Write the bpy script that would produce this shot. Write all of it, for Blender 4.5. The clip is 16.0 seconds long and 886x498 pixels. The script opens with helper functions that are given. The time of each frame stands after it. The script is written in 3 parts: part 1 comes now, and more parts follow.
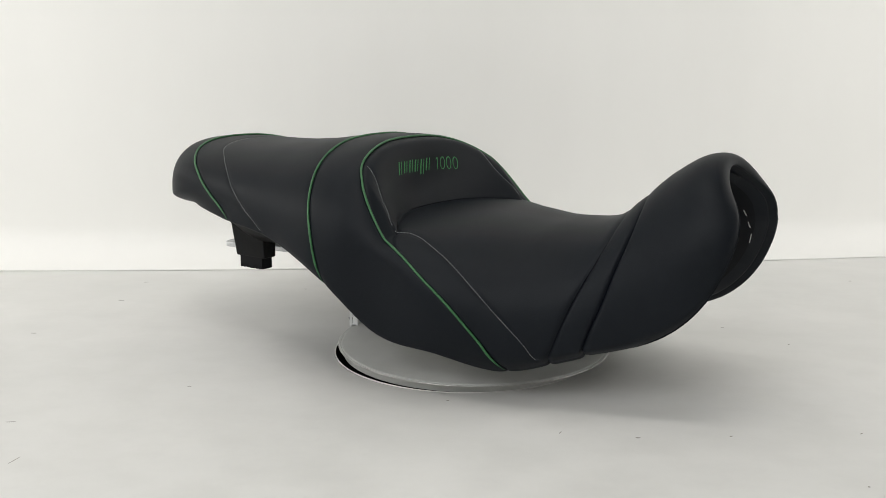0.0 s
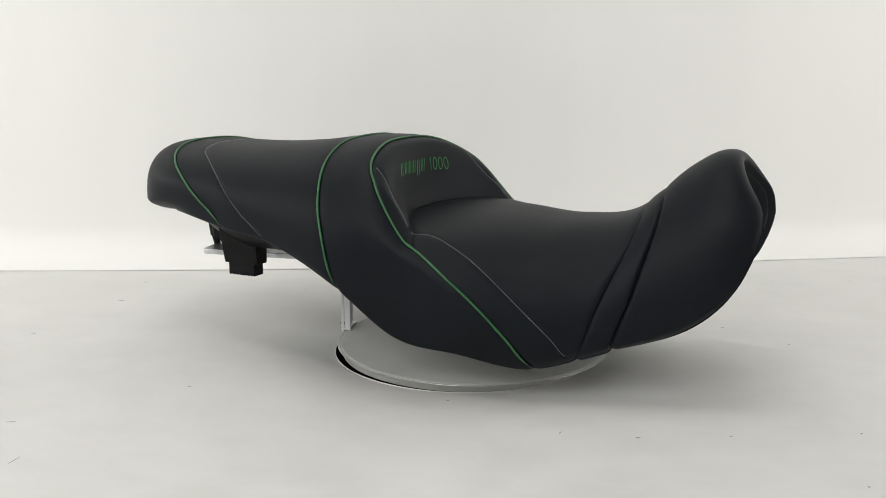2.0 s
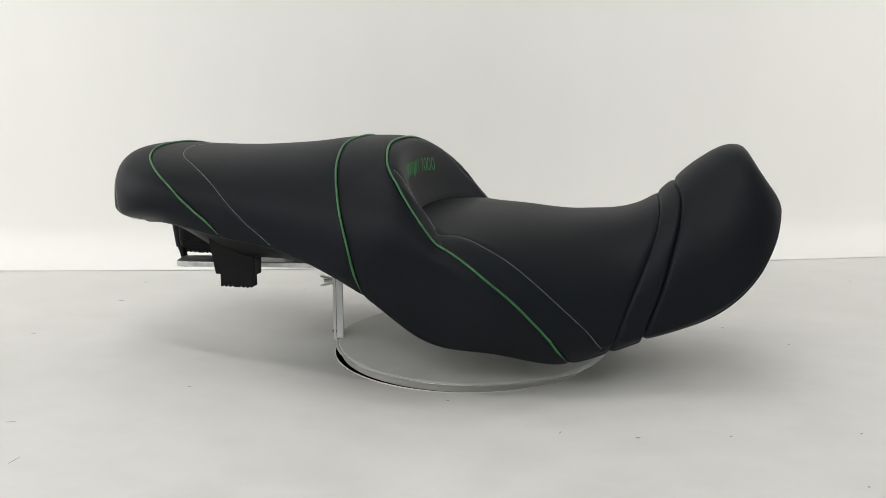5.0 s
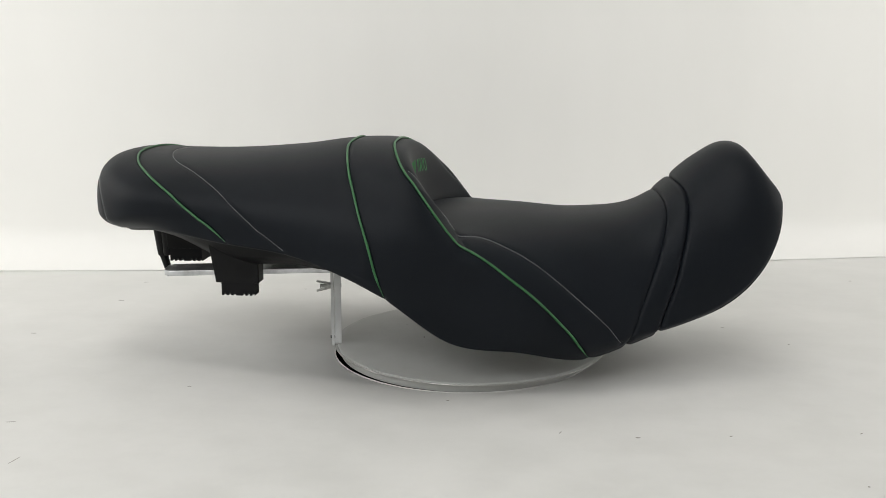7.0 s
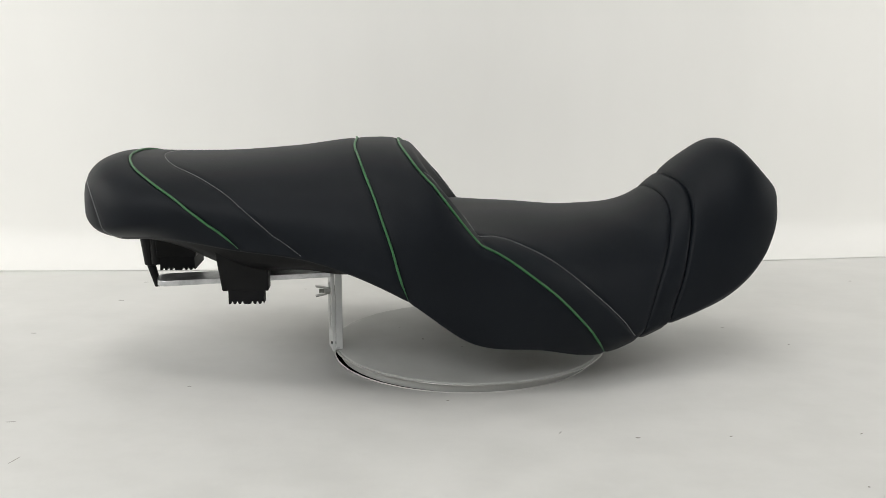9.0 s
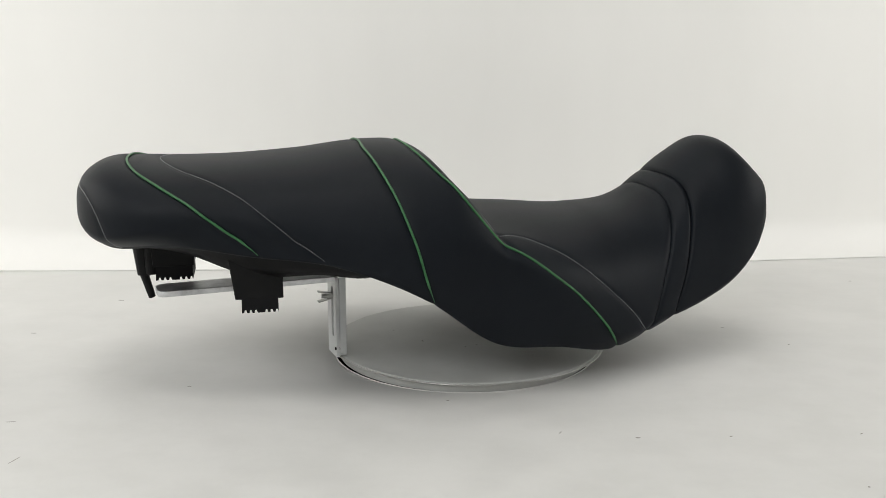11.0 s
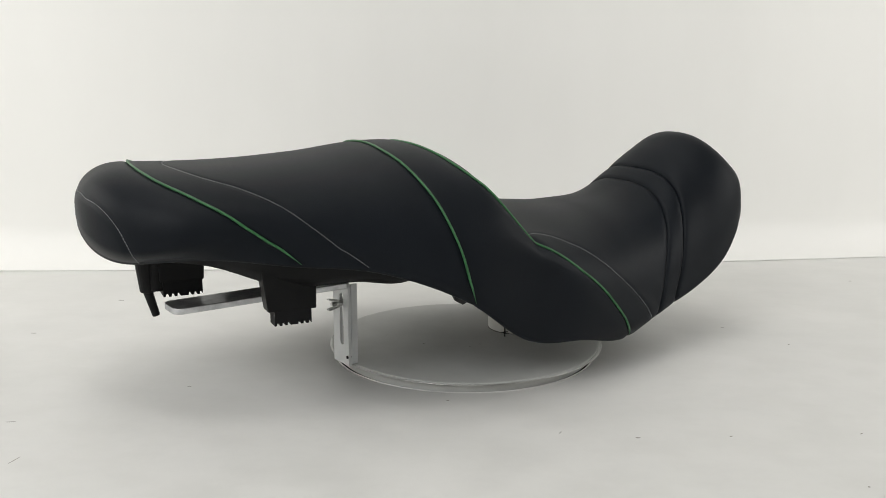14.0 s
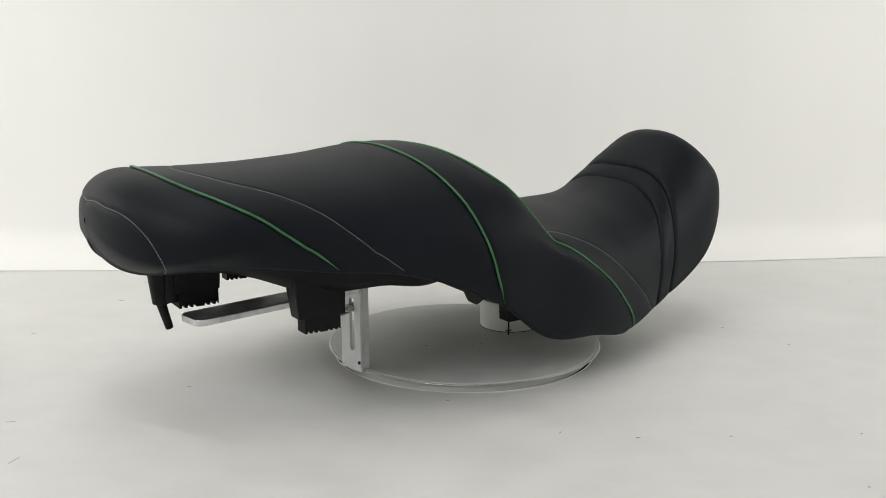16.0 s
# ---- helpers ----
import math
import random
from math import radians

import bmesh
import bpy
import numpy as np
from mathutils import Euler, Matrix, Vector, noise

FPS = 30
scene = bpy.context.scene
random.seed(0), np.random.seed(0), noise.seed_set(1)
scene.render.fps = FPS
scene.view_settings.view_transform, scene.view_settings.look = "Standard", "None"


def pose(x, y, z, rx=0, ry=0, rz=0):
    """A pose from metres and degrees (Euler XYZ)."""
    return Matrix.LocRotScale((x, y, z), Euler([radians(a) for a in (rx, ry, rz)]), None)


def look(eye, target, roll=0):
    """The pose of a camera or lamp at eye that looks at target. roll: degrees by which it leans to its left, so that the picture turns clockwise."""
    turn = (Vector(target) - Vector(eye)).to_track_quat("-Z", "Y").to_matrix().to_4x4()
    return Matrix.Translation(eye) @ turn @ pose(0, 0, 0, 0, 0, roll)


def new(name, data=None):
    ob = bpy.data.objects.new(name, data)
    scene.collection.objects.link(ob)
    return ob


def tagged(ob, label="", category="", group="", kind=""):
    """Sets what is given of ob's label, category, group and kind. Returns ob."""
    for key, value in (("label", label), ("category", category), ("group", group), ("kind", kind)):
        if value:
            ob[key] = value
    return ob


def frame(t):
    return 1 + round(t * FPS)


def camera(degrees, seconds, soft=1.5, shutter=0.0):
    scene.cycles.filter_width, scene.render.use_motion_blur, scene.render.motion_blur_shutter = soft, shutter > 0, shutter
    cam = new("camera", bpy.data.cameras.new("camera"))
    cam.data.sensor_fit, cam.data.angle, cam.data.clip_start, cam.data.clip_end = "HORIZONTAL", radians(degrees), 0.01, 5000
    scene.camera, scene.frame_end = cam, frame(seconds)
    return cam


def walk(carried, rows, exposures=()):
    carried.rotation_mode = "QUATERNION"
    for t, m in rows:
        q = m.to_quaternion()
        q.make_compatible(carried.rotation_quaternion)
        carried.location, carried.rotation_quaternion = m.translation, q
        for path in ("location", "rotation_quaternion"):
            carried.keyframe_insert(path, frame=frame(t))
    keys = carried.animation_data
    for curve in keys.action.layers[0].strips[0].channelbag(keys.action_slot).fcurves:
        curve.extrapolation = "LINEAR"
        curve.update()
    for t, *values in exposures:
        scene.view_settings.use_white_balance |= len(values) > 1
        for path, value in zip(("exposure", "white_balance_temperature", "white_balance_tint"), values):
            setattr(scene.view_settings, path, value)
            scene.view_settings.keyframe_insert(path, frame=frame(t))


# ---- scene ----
cam = camera(52.2, 16.0, soft=0.55)
EYE = (0.0, -0.99, 0.3193)
YAW, PITCH = radians(1.608), radians(11.59)
AIM = (EYE[0] - math.sin(YAW) * math.cos(PITCH), EYE[1] + math.cos(YAW) * math.cos(PITCH), EYE[2] - math.sin(PITCH))
STAND = look(EYE, AIM, 0.16)
walk(cam, [(0.0, STAND), (16.0, STAND)])

# ---- light: a ceiling panel, a strip lamp and softboxes, all out of view, in an added plain room ----
world = bpy.data.worlds.new("world")
scene.world = world
world.use_nodes = True
world.node_tree.nodes["Background"].inputs[0].default_value = (0.9, 0.95, 1.0, 1)
world.node_tree.nodes["Background"].inputs[1].default_value = 0.1


def area_lamp(name, eye, target, sx, sy, power, colour):
    data = bpy.data.lights.new(name, "AREA")
    data.shape, data.size, data.size_y, data.energy, data.color = "RECTANGLE", sx, sy, power, colour
    ob = new(name, data)
    ob.matrix_world = look(eye, target)
    return ob


area_lamp("ceiling_panel", (-0.30, 0.05, 2.60), (-0.20, 0.10, 0.0), 2.2, 0.6, 9.3, (1.0, 0.98, 0.95))
area_lamp("overhead_lamp", (-0.50, -0.80, 2.50), (0.0, 0.25, 0.0), 1.7, 0.08, 9.8, (1.0, 0.98, 0.95))
area_lamp("left_softbox", (-1.50, -0.05, 0.60), (0.1, 0.30, 0.0), 0.7, 0.6, 4.5, (1.0, 0.98, 0.94))
area_lamp("right_softbox", (1.50, 0.00, 0.65), (0.1, 0.60, 0.1), 0.7, 0.6, 6.3, (1.0, 0.985, 0.96))
area_lamp("front_lamp", (-0.90, -1.75, 1.40), (0.2, 0.45, 0.14), 1.6, 1.0, 21.5, (0.985, 0.99, 0.99))
scene.view_settings.exposure = 0.0


# ---- materials ----
def shader(name, base, rough, metal=0.0):
    m = bpy.data.materials.new(name)
    m.use_nodes = True
    b = m.node_tree.nodes["Principled BSDF"]
    b.inputs["Base Color"].default_value = (*base, 1)
    b.inputs["Roughness"].default_value = rough
    b.inputs["Metallic"].default_value = metal
    return m, m.node_tree, b


def noise_tex(nt, scale, detail=4.0, rough=0.55, stretch=(1, 1, 1)):
    tc, mp, nz = nt.nodes.new("ShaderNodeTexCoord"), nt.nodes.new("ShaderNodeMapping"), nt.nodes.new("ShaderNodeTexNoise")
    mp.inputs["Scale"].default_value = stretch
    nz.inputs["Scale"].default_value, nz.inputs["Detail"].default_value, nz.inputs["Roughness"].default_value = scale, detail, rough
    nt.links.new(tc.outputs["Object"], mp.inputs["Vector"])
    nt.links.new(mp.outputs["Vector"], nz.inputs["Vector"])
    return nz


def ramp(nt, source, low, high, a=0.35, b=0.65):
    r = nt.nodes.new("ShaderNodeValToRGB")
    r.color_ramp.elements[0].position, r.color_ramp.elements[1].position = a, b
    r.color_ramp.elements[0].color, r.color_ramp.elements[1].color = (*low, 1), (*high, 1)
    nt.links.new(source, r.inputs["Fac"])
    return r


def add_bump(nt, b, sources, strength=0.3):
    last = None
    for src, dist in sources:
        bp = nt.nodes.new("ShaderNodeBump")
        bp.inputs["Strength"].default_value, bp.inputs["Distance"].default_value = strength, dist
        nt.links.new(src, bp.inputs["Height"])
        if last:
            nt.links.new(last.outputs["Normal"], bp.inputs["Normal"])
        last = bp
    nt.links.new(last.outputs["Normal"], b.inputs["Normal"])


def varied(name, low, high, rough, scale, bumps=(), metal=0.0, rough_span=0.06, stretch=(1, 1, 1), strength=0.3):
    m, nt, b = shader(name, low, rough, metal)
    nz = noise_tex(nt, scale, 5.0, 0.6, stretch)
    nt.links.new(ramp(nt, nz.outputs["Fac"], low, high).outputs["Color"], b.inputs["Base Color"])
    b.inputs["Specular IOR Level"].default_value = 0.12 if high[1] < 0.03 else 0.5
    mr = nt.nodes.new("ShaderNodeMapRange")
    mr.inputs["To Min"].default_value, mr.inputs["To Max"].default_value = rough - rough_span, rough + rough_span
    nt.links.new(nz.outputs["Fac"], mr.inputs["Value"])
    nt.links.new(mr.outputs["Result"], b.inputs["Roughness"])
    if bumps:
        add_bump(nt, b, [(noise_tex(nt, s, 3.0).outputs["Fac"], d) for s, d in bumps], strength)
    return m


def leather(name, low, high, rough):
    m, nt, b = shader(name, low, rough)
    b.inputs["Specular IOR Level"].default_value = 0.15
    nz = noise_tex(nt, 9.0, 4.0)
    nt.links.new(ramp(nt, nz.outputs["Fac"], low, high).outputs["Color"], b.inputs["Base Color"])
    vo = nt.nodes.new("ShaderNodeTexVoronoi")
    vo.inputs["Scale"].default_value = 900.0
    tc = nt.nodes.new("ShaderNodeTexCoord")
    nt.links.new(tc.outputs["Object"], vo.inputs["Vector"])
    add_bump(nt, b, [(vo.outputs["Distance"], 0.0004), (noise_tex(nt, 60.0, 2.0).outputs["Fac"], 0.0003)], 0.14)
    return m


VINYL = leather("black_vinyl", (0.0041, 0.0059, 0.0086), (0.0056, 0.0077, 0.0110), 0.50)
PIPING = varied("green_piping", (0.020, 0.108, 0.034), (0.032, 0.145, 0.048), 0.42, 60.0, [(700.0, 0.0003)])
THREAD = varied("grey_thread", (0.24, 0.25, 0.25), (0.34, 0.35, 0.35), 0.6, 200.0)
WHITE_THREAD = varied("white_thread", (0.62, 0.62, 0.60), (0.72, 0.72, 0.70), 0.6, 200.0)
GREEN_THREAD = varied("green_thread", (0.025, 0.20, 0.050), (0.05, 0.30, 0.085), 0.5, 300.0, [(900.0, 0.0003)])
RUBBER = varied("black_rubber", (0.006, 0.006, 0.0065), (0.010, 0.010, 0.011), 0.6, 30.0, [(400.0, 0.0003)])
PLASTIC = varied("black_plastic", (0.006, 0.0062, 0.0065), (0.010, 0.0102, 0.0105), 0.45, 25.0, [(500.0, 0.0002)])
DISC_PAINT = varied("grey_white_plate", (0.47, 0.475, 0.455), (0.54, 0.545, 0.525), 0.5, 12.0, [(80.0, 0.0002)])
STEEL_PAINT = varied("white_painted_steel", (0.62, 0.63, 0.63), (0.72, 0.73, 0.73), 0.38, 30.0, [(90.0, 0.0003)])
BRACKET_STEEL = varied("brushed_aluminium", (0.40, 0.41, 0.42), (0.72, 0.73, 0.74), 0.38, 40.0, [(150.0, 0.0002)], metal=1.0)
BARE_STEEL = varied("zinc_steel", (0.42, 0.42, 0.41), (0.60, 0.60, 0.58), 0.35, 60.0, [(200.0, 0.0002)], metal=1.0)
WHITE_PVC = varied("white_plastic", (0.70, 0.70, 0.66), (0.76, 0.76, 0.72), 0.45, 20.0)
FLOOR_PAINT, nt, b = shader("worn_white_floor", (0.6, 0.6, 0.58), 0.55)
broad = noise_tex(nt, 2.6, 5.0, 0.6, (1.0, 1.8, 1.0))
fine = noise_tex(nt, 16.0, 6.0, 0.62, (0.9, 1.1, 1.0))
mix = nt.nodes.new("ShaderNodeMix")
mix.data_type, mix.blend_type = "RGBA", "MULTIPLY"
mix.inputs["Factor"].default_value = 1.0
nt.links.new(ramp(nt, broad.outputs["Fac"], (0.65, 0.65, 0.63), (0.72, 0.715, 0.695), 0.3, 0.7).outputs["Color"], mix.inputs["A"])
nt.links.new(ramp(nt, fine.outputs["Fac"], (0.94, 0.94, 0.935), (1.0, 1.0, 1.0), 0.34, 0.58).outputs["Color"], mix.inputs["B"])
nt.links.new(mix.outputs["Result"], b.inputs["Base Color"])
nt.links.new(ramp(nt, fine.outputs["Fac"], (0.45, 0.45, 0.45), (0.65, 0.65, 0.65)).outputs["Color"], b.inputs["Roughness"])
add_bump(nt, b, [(broad.outputs["Fac"], 0.003), (fine.outputs["Fac"], 0.0004)], 0.3)
WALL_PAINT = varied("white_backdrop", (0.83, 0.825, 0.80), (0.87, 0.865, 0.84), 0.75, 2.0, [(1.6, 0.006)], stretch=(1, 1, 0.25))
# grey of the unseen walls, set by how much light they bounce back
BOUNCE_GREY = varied("bounce_grey", (0.50, 0.50, 0.49), (0.55, 0.55, 0.54), 0.8, 1.5)
LINING = varied("black_cloth", (0.0045, 0.0052, 0.0066), (0.0060, 0.0070, 0.0088), 0.7, 60.0, [(700.0, 0.0003)])
GREY_PLASTIC = varied("grey_plastic", (0.030, 0.030, 0.030), (0.045, 0.045, 0.045), 0.5, 30.0)
DARK = varied("dark_recess", (0.012, 0.012, 0.012), (0.02, 0.02, 0.02), 0.8, 20.0)
SCUFF = varied("grey_scuff", (0.20, 0.19, 0.17), (0.36, 0.35, 0.32), 0.7, 300.0)


# ---- building helpers ----
def mesh_of(name, verts, faces, material, smooth=True):
    me = bpy.data.meshes.new(name)
    me.from_pydata([tuple(map(float, v)) for v in verts], [], faces)
    me.materials.append(material)
    if smooth:
        me.polygons.foreach_set("use_smooth", [True] * len(me.polygons))
    me.update()
    return me


def part_mesh(name, me, parent, label=""):
    ob = new(name, me)
    ob.parent = parent
    return tagged(ob, label)


def part(name, bm, material, parent, label="", smooth=False):
    me = bpy.data.meshes.new(name)
    bm.normal_update()
    bm.to_mesh(me)
    bm.free()
    me.materials.append(material)
    if smooth:
        me.polygons.foreach_set("use_smooth", [True] * len(me.polygons))
    ob = new(name, me)
    if parent:
        ob.parent = parent
    return tagged(ob, label)


def grid_faces(nu, nv, flip=False):
    out = []
    for i in range(nu - 1):
        for j in range(nv - 1):
            q = (i * nv + j, i * nv + j + 1, (i + 1) * nv + j + 1, (i + 1) * nv + j)
            out.append(q[::-1] if flip else q)
    return out


def box_bm(x0, x1, y0, y1, z0, z1, bevel=0.0, taper=0.0):
    """A box; taper draws the lower end in by that much on all sides."""
    bm = bmesh.new()
    bmesh.ops.create_cube(bm, size=1)
    for v in bm.verts:
        low = v.co.z < 0
        t = taper if low else 0.0
        v.co = Vector((x0 + t if v.co.x < 0 else x1 - t, y0 + t if v.co.y < 0 else y1 - t, z0 if low else z1))
    if bevel:
        bmesh.ops.bevel(bm, geom=bm.edges[:], offset=bevel, segments=2, affect="EDGES", profile=0.5)
    return bm


def cyl_bm(r0, r1, z0, z1, n=32, bevel=0.0):
    bm = bmesh.new()
    bmesh.ops.create_cone(bm, cap_ends=True, segments=n, radius1=r0, radius2=r1, depth=z1 - z0, matrix=Matrix.Translation((0, 0, (z0 + z1) / 2)))
    if bevel:
        rim = [e for e in bm.edges if abs(e.verts[0].co.z - e.verts[1].co.z) < 1e-6]
        bmesh.ops.bevel(bm, geom=rim, offset=bevel, segments=2, affect="EDGES", profile=0.5)
    return bm


def moved(bm, m):
    bmesh.ops.transform(bm, matrix=m, verts=bm.verts)
    return bm


def tube(points, radius, sides=8, ends=True):
    """Vertices and faces of a round tube along points."""
    P = np.asarray(points, float)
    T = np.gradient(P, axis=0)
    T /= np.linalg.norm(T, axis=1)[:, None]
    ref = np.array([0.3, 0.2, 0.93])
    verts, n = [], len(P)
    radii = np.broadcast_to(radius, n)
    for p, t, rad in zip(P, T, radii):
        a = np.cross(t, ref)
        a /= np.linalg.norm(a)
        b = np.cross(t, a)
        for k in range(sides):
            w = 2 * math.pi * k / sides
            verts.append(p + rad * (math.cos(w) * a + math.sin(w) * b))
    faces = [(i * sides + k, i * sides + (k + 1) % sides, (i + 1) * sides + (k + 1) % sides, (i + 1) * sides + k) for i in range(n - 1) for k in range(sides)]
    if ends:
        faces += [tuple(range(sides))[::-1], tuple((n - 1) * sides + k for k in range(sides))]
    return verts, faces


def spline(xk, yk, x):
    """A smooth curve through knots."""
    xk, yk, x = np.asarray(xk, float), np.asarray(yk, float), np.asarray(x, float)
    h = np.diff(xk)
    d = np.diff(yk) / h
    m = np.concatenate([[d[0]], (h[:-1] * d[1:] + h[1:] * d[:-1]) / (h[:-1] + h[1:]), [d[-1]]])
    i = np.clip(np.searchsorted(xk, x) - 1, 0, len(h) - 1)
    s = (x - xk[i]) / h[i]
    return (1 + 2 * s) * (1 - s) ** 2 * yk[i] + s * (1 - s) ** 2 * h[i] * m[i] + s * s * (3 - 2 * s) * yk[i + 1] + s * s * (s - 1) * h[i] * m[i + 1]


# ---- the setting: floor with a round opening, backdrop, added unseen walls and ceiling ----
HOLE_X, HOLE_Y, HOLE_R = -0.0035, 0.0065, 0.1470


COVE, COVE_H = 0.075, 0.060


def wall_y(x):
    """The line where the backdrop's foot lies on the floor."""
    return 0.4215 + 0.115 * x + 0.05 * x * x


def build_setting():
    n = 128
    rings = [HOLE_R, HOLE_R + 0.002, 0.25, 0.6, 1.2, 3.0]
    verts, faces = [], []
    for r in rings:
        for k in range(n):
            a = 2 * math.pi * k / n
            verts.append((HOLE_X + r * math.cos(a), HOLE_Y + r * math.sin(a), -0.0015 if r == HOLE_R else 0.0))
    for i in range(len(rings) - 1):
        for k in range(n):
            faces.append((i * n + k, (i + 1) * n + k, (i + 1) * n + (k + 1) % n, i * n + (k + 1) % n))
    floor = tagged(new("floor", mesh_of("floor", verts, faces, FLOOR_PAINT)), "worn white floor sheet with faint grey scuffs", "floor", kind="structure")
    well = []
    wf = []
    for r, z in ((HOLE_R, -0.0015), (HOLE_R, -0.03), (0.01, -0.03)):
        for k in range(n):
            a = 2 * math.pi * k / n
            well.append((HOLE_X + r * math.cos(a), HOLE_Y + r * math.sin(a), z))
    for i in range(2):
        for k in range(n):
            wf.append((i * n + k, i * n + (k + 1) % n, (i + 1) * n + (k + 1) % n, (i + 1) * n + k))
    wf.append(tuple(2 * n + k for k in range(n)))
    part_mesh("recess", mesh_of("recess", well, wf, DARK), floor, "dark round recess under the turntable")
    lip_v, lip_f = tube([(HOLE_X + HOLE_R * math.cos(2 * math.pi * k / n), HOLE_Y + HOLE_R * math.sin(2 * math.pi * k / n), -0.0004) for k in range(n + 1)], 0.0007, 6, False)
    part_mesh("hole_lip", mesh_of("hole_lip", lip_v, lip_f, FLOOR_PAINT), floor, "slightly raised edge of the round opening")
    # scuffs and specks lying on the floor
    rnd = random.Random(4)
    for x, y, ln, wd, turn in SCUFFS:
        m = 7
        top = [(0.0, 0.0, 0.0004)]
        for k in range(m):
            a = 2 * math.pi * k / m
            s = 0.7 + 0.5 * rnd.random()
            top.append((ln / 2 * s * math.cos(a), wd / 2 * s * math.sin(a), 0.0001))
        ob = part_mesh("scuff", mesh_of("scuff", top, [(0, 1 + k, 1 + (k + 1) % m) for k in range(m)], SCUFF), floor)
        ob.matrix_local = pose(x, y, 0.0, 0, 0, turn)
    # backdrop sheet: its foot sweeps forward onto the floor and ends in a thin cut edge
    nx = 81
    xs = np.linspace(-1.6, 1.6, nx)
    prof = [(0.0, 0.0005)] + [(COVE * math.sin(a), 0.0006 + COVE_H * (1 - math.cos(a))) for a in np.linspace(0.12, math.pi / 2, 12)] + [(COVE + 0.002, COVE_H + 0.08), (COVE + 0.006, 0.35), (COVE + 0.01, 0.8), (COVE + 0.012, 2.75)]
    verts = [(x, wall_y(x) + d + off, z + (0.0 if off == 0 else -0.0003 if z < 0.02 else 0.0)) for off in (0.0, 0.004) for x in xs for d, z in prof]
    nz = len(prof)
    f = grid_faces(nx, nz)
    f += [tuple(nx * nz + i for i in q[::-1]) for q in grid_faces(nx, nz)]
    f += [(i * nz, (i + 1) * nz, nx * nz + (i + 1) * nz, nx * nz + i * nz) for i in range(nx - 1)]
    tagged(new("wall_north", mesh_of("wall_north", verts, f, WALL_PAINT)), "plain white backdrop sheet sweeping forward onto the floor", "wall", kind="structure")
    # walls and ceiling out of view, added to close the room and hold the bounce
    for name, b in (("wall_west", (-1.72, -1.60, -2.2, 0.9, 0.0, 2.75)), ("wall_east", (1.60, 1.72, -2.2, 0.9, 0.0, 2.75)), ("wall_south", (-1.6, 1.6, -2.2, -2.08, 0.0, 2.75))):
        tagged(part(name, box_bm(*b), BOUNCE_GREY, None), "plain grey wall added out of view to close the room", "wall", kind="structure")
    tagged(part("ceiling", box_bm(-1.72, 1.72, -2.2, 0.9, 2.75, 2.8), BOUNCE_GREY, None), "plain grey ceiling added out of view to close the room", "ceiling", kind="structure")


SCUFFS = [(-0.413, -0.23, 0.012, 0.0018, 10), (-0.37, -0.31, 0.016, 0.0015, 75), (-0.474, 0.197, 0.01, 0.003, 0), (-0.477, 0.302, 0.008, 0.002, 20), (-0.279, -0.133, 0.005, 0.002, 5), (-0.018, -0.163, 0.003, 0.0022, 0), (0.083, -0.237, 0.006, 0.0015, 60), (0.15, -0.246, 0.006, 0.0025, 0), (0.232, -0.24, 0.004, 0.002, 30), (0.374, 0.03, 0.003, 0.003, 0), (0.576, 0.351, 0.008, 0.002, 0), (0.311, -0.334, 0.0026, 0.002, 0), (0.316, 0.097, 0.005, 0.002, 10), (-0.521, 0.041, 0.01, 0.003, 0), (-0.234, 0.27, 0.007, 0.0015, 20), (0.349, -0.23, 0.005, 0.0016, 40)]
build_setting()

# ---- the turntable plate ----
TOP = 0.010


def build_turntable():
    root = tagged(new("turntable"), "round grey-white turntable plate set into the floor", "turntable")
    n = 160

    def disc(name, prof, cx, cy, material, label):
        verts, faces = [], []
        for r, z in prof:
            for k in range(n):
                a = 2 * math.pi * k / n
                verts.append((cx + r * math.cos(a), cy + r * math.sin(a), z))
        for i in range(len(prof) - 1):
            for k in range(n):
                faces.append((i * n + k, (i + 1) * n + k, (i + 1) * n + (k + 1) % n, i * n + (k + 1) % n))
        faces.append(tuple(range(n)))
        faces.append(tuple((len(prof) - 1) * n + k for k in range(n))[::-1])
        me = mesh_of(name, verts, faces, material, smooth=False)
        return part_mesh(name, me, root, label)

    disc("plate", [(0.1490, 0.0), (0.1506, -0.0003), (0.1510, -0.0010), (0.1517, -0.0006), (0.1530, -0.0007), (0.1534, -0.0014), (0.1528, -0.0024)], 0.0032, 0.0096, DISC_PAINT, "thin grey-white top disc with a stepped edge")
    disc("pan", [(0.1442, -0.0026), (0.1438, -0.0060), (0.1427, -0.0106), (0.1320, -0.0134)], -0.001, 0.0050, DISC_PAINT, "grey-white pan below the top disc")
    rim_v, rim_f = tube([(0.0032 + 0.1537 * math.cos(2 * math.pi * k / n), 0.0096 + 0.1537 * math.sin(2 * math.pi * k / n), -0.0014) for k in range(n + 1)], 0.0007, 6, False)
    part_mesh("rim", mesh_of("rim", rim_v, rim_f, BARE_STEEL), root, "thin worn metal edge")
    rnd = random.Random(8)
    for k in range(4):
        m = 6
        sz = 0.0015 + 0.002 * rnd.random()
        top = [(0, 0, 0.0003)] + [(sz * math.cos(2 * math.pi * i / m), sz * 0.4 * math.sin(2 * math.pi * i / m), 0.0001) for i in range(m)]
        ob = part_mesh("scuff", mesh_of("scuff", top, [(0, 1 + i, 1 + (i + 1) % m) for i in range(m)], SCUFF), root)
        ob.matrix_local = pose(-0.10 + 0.11 * rnd.random(), -0.03 + 0.09 * rnd.random(), 0, 0, 0, 180 * rnd.random())
    return root


turntable = build_turntable()


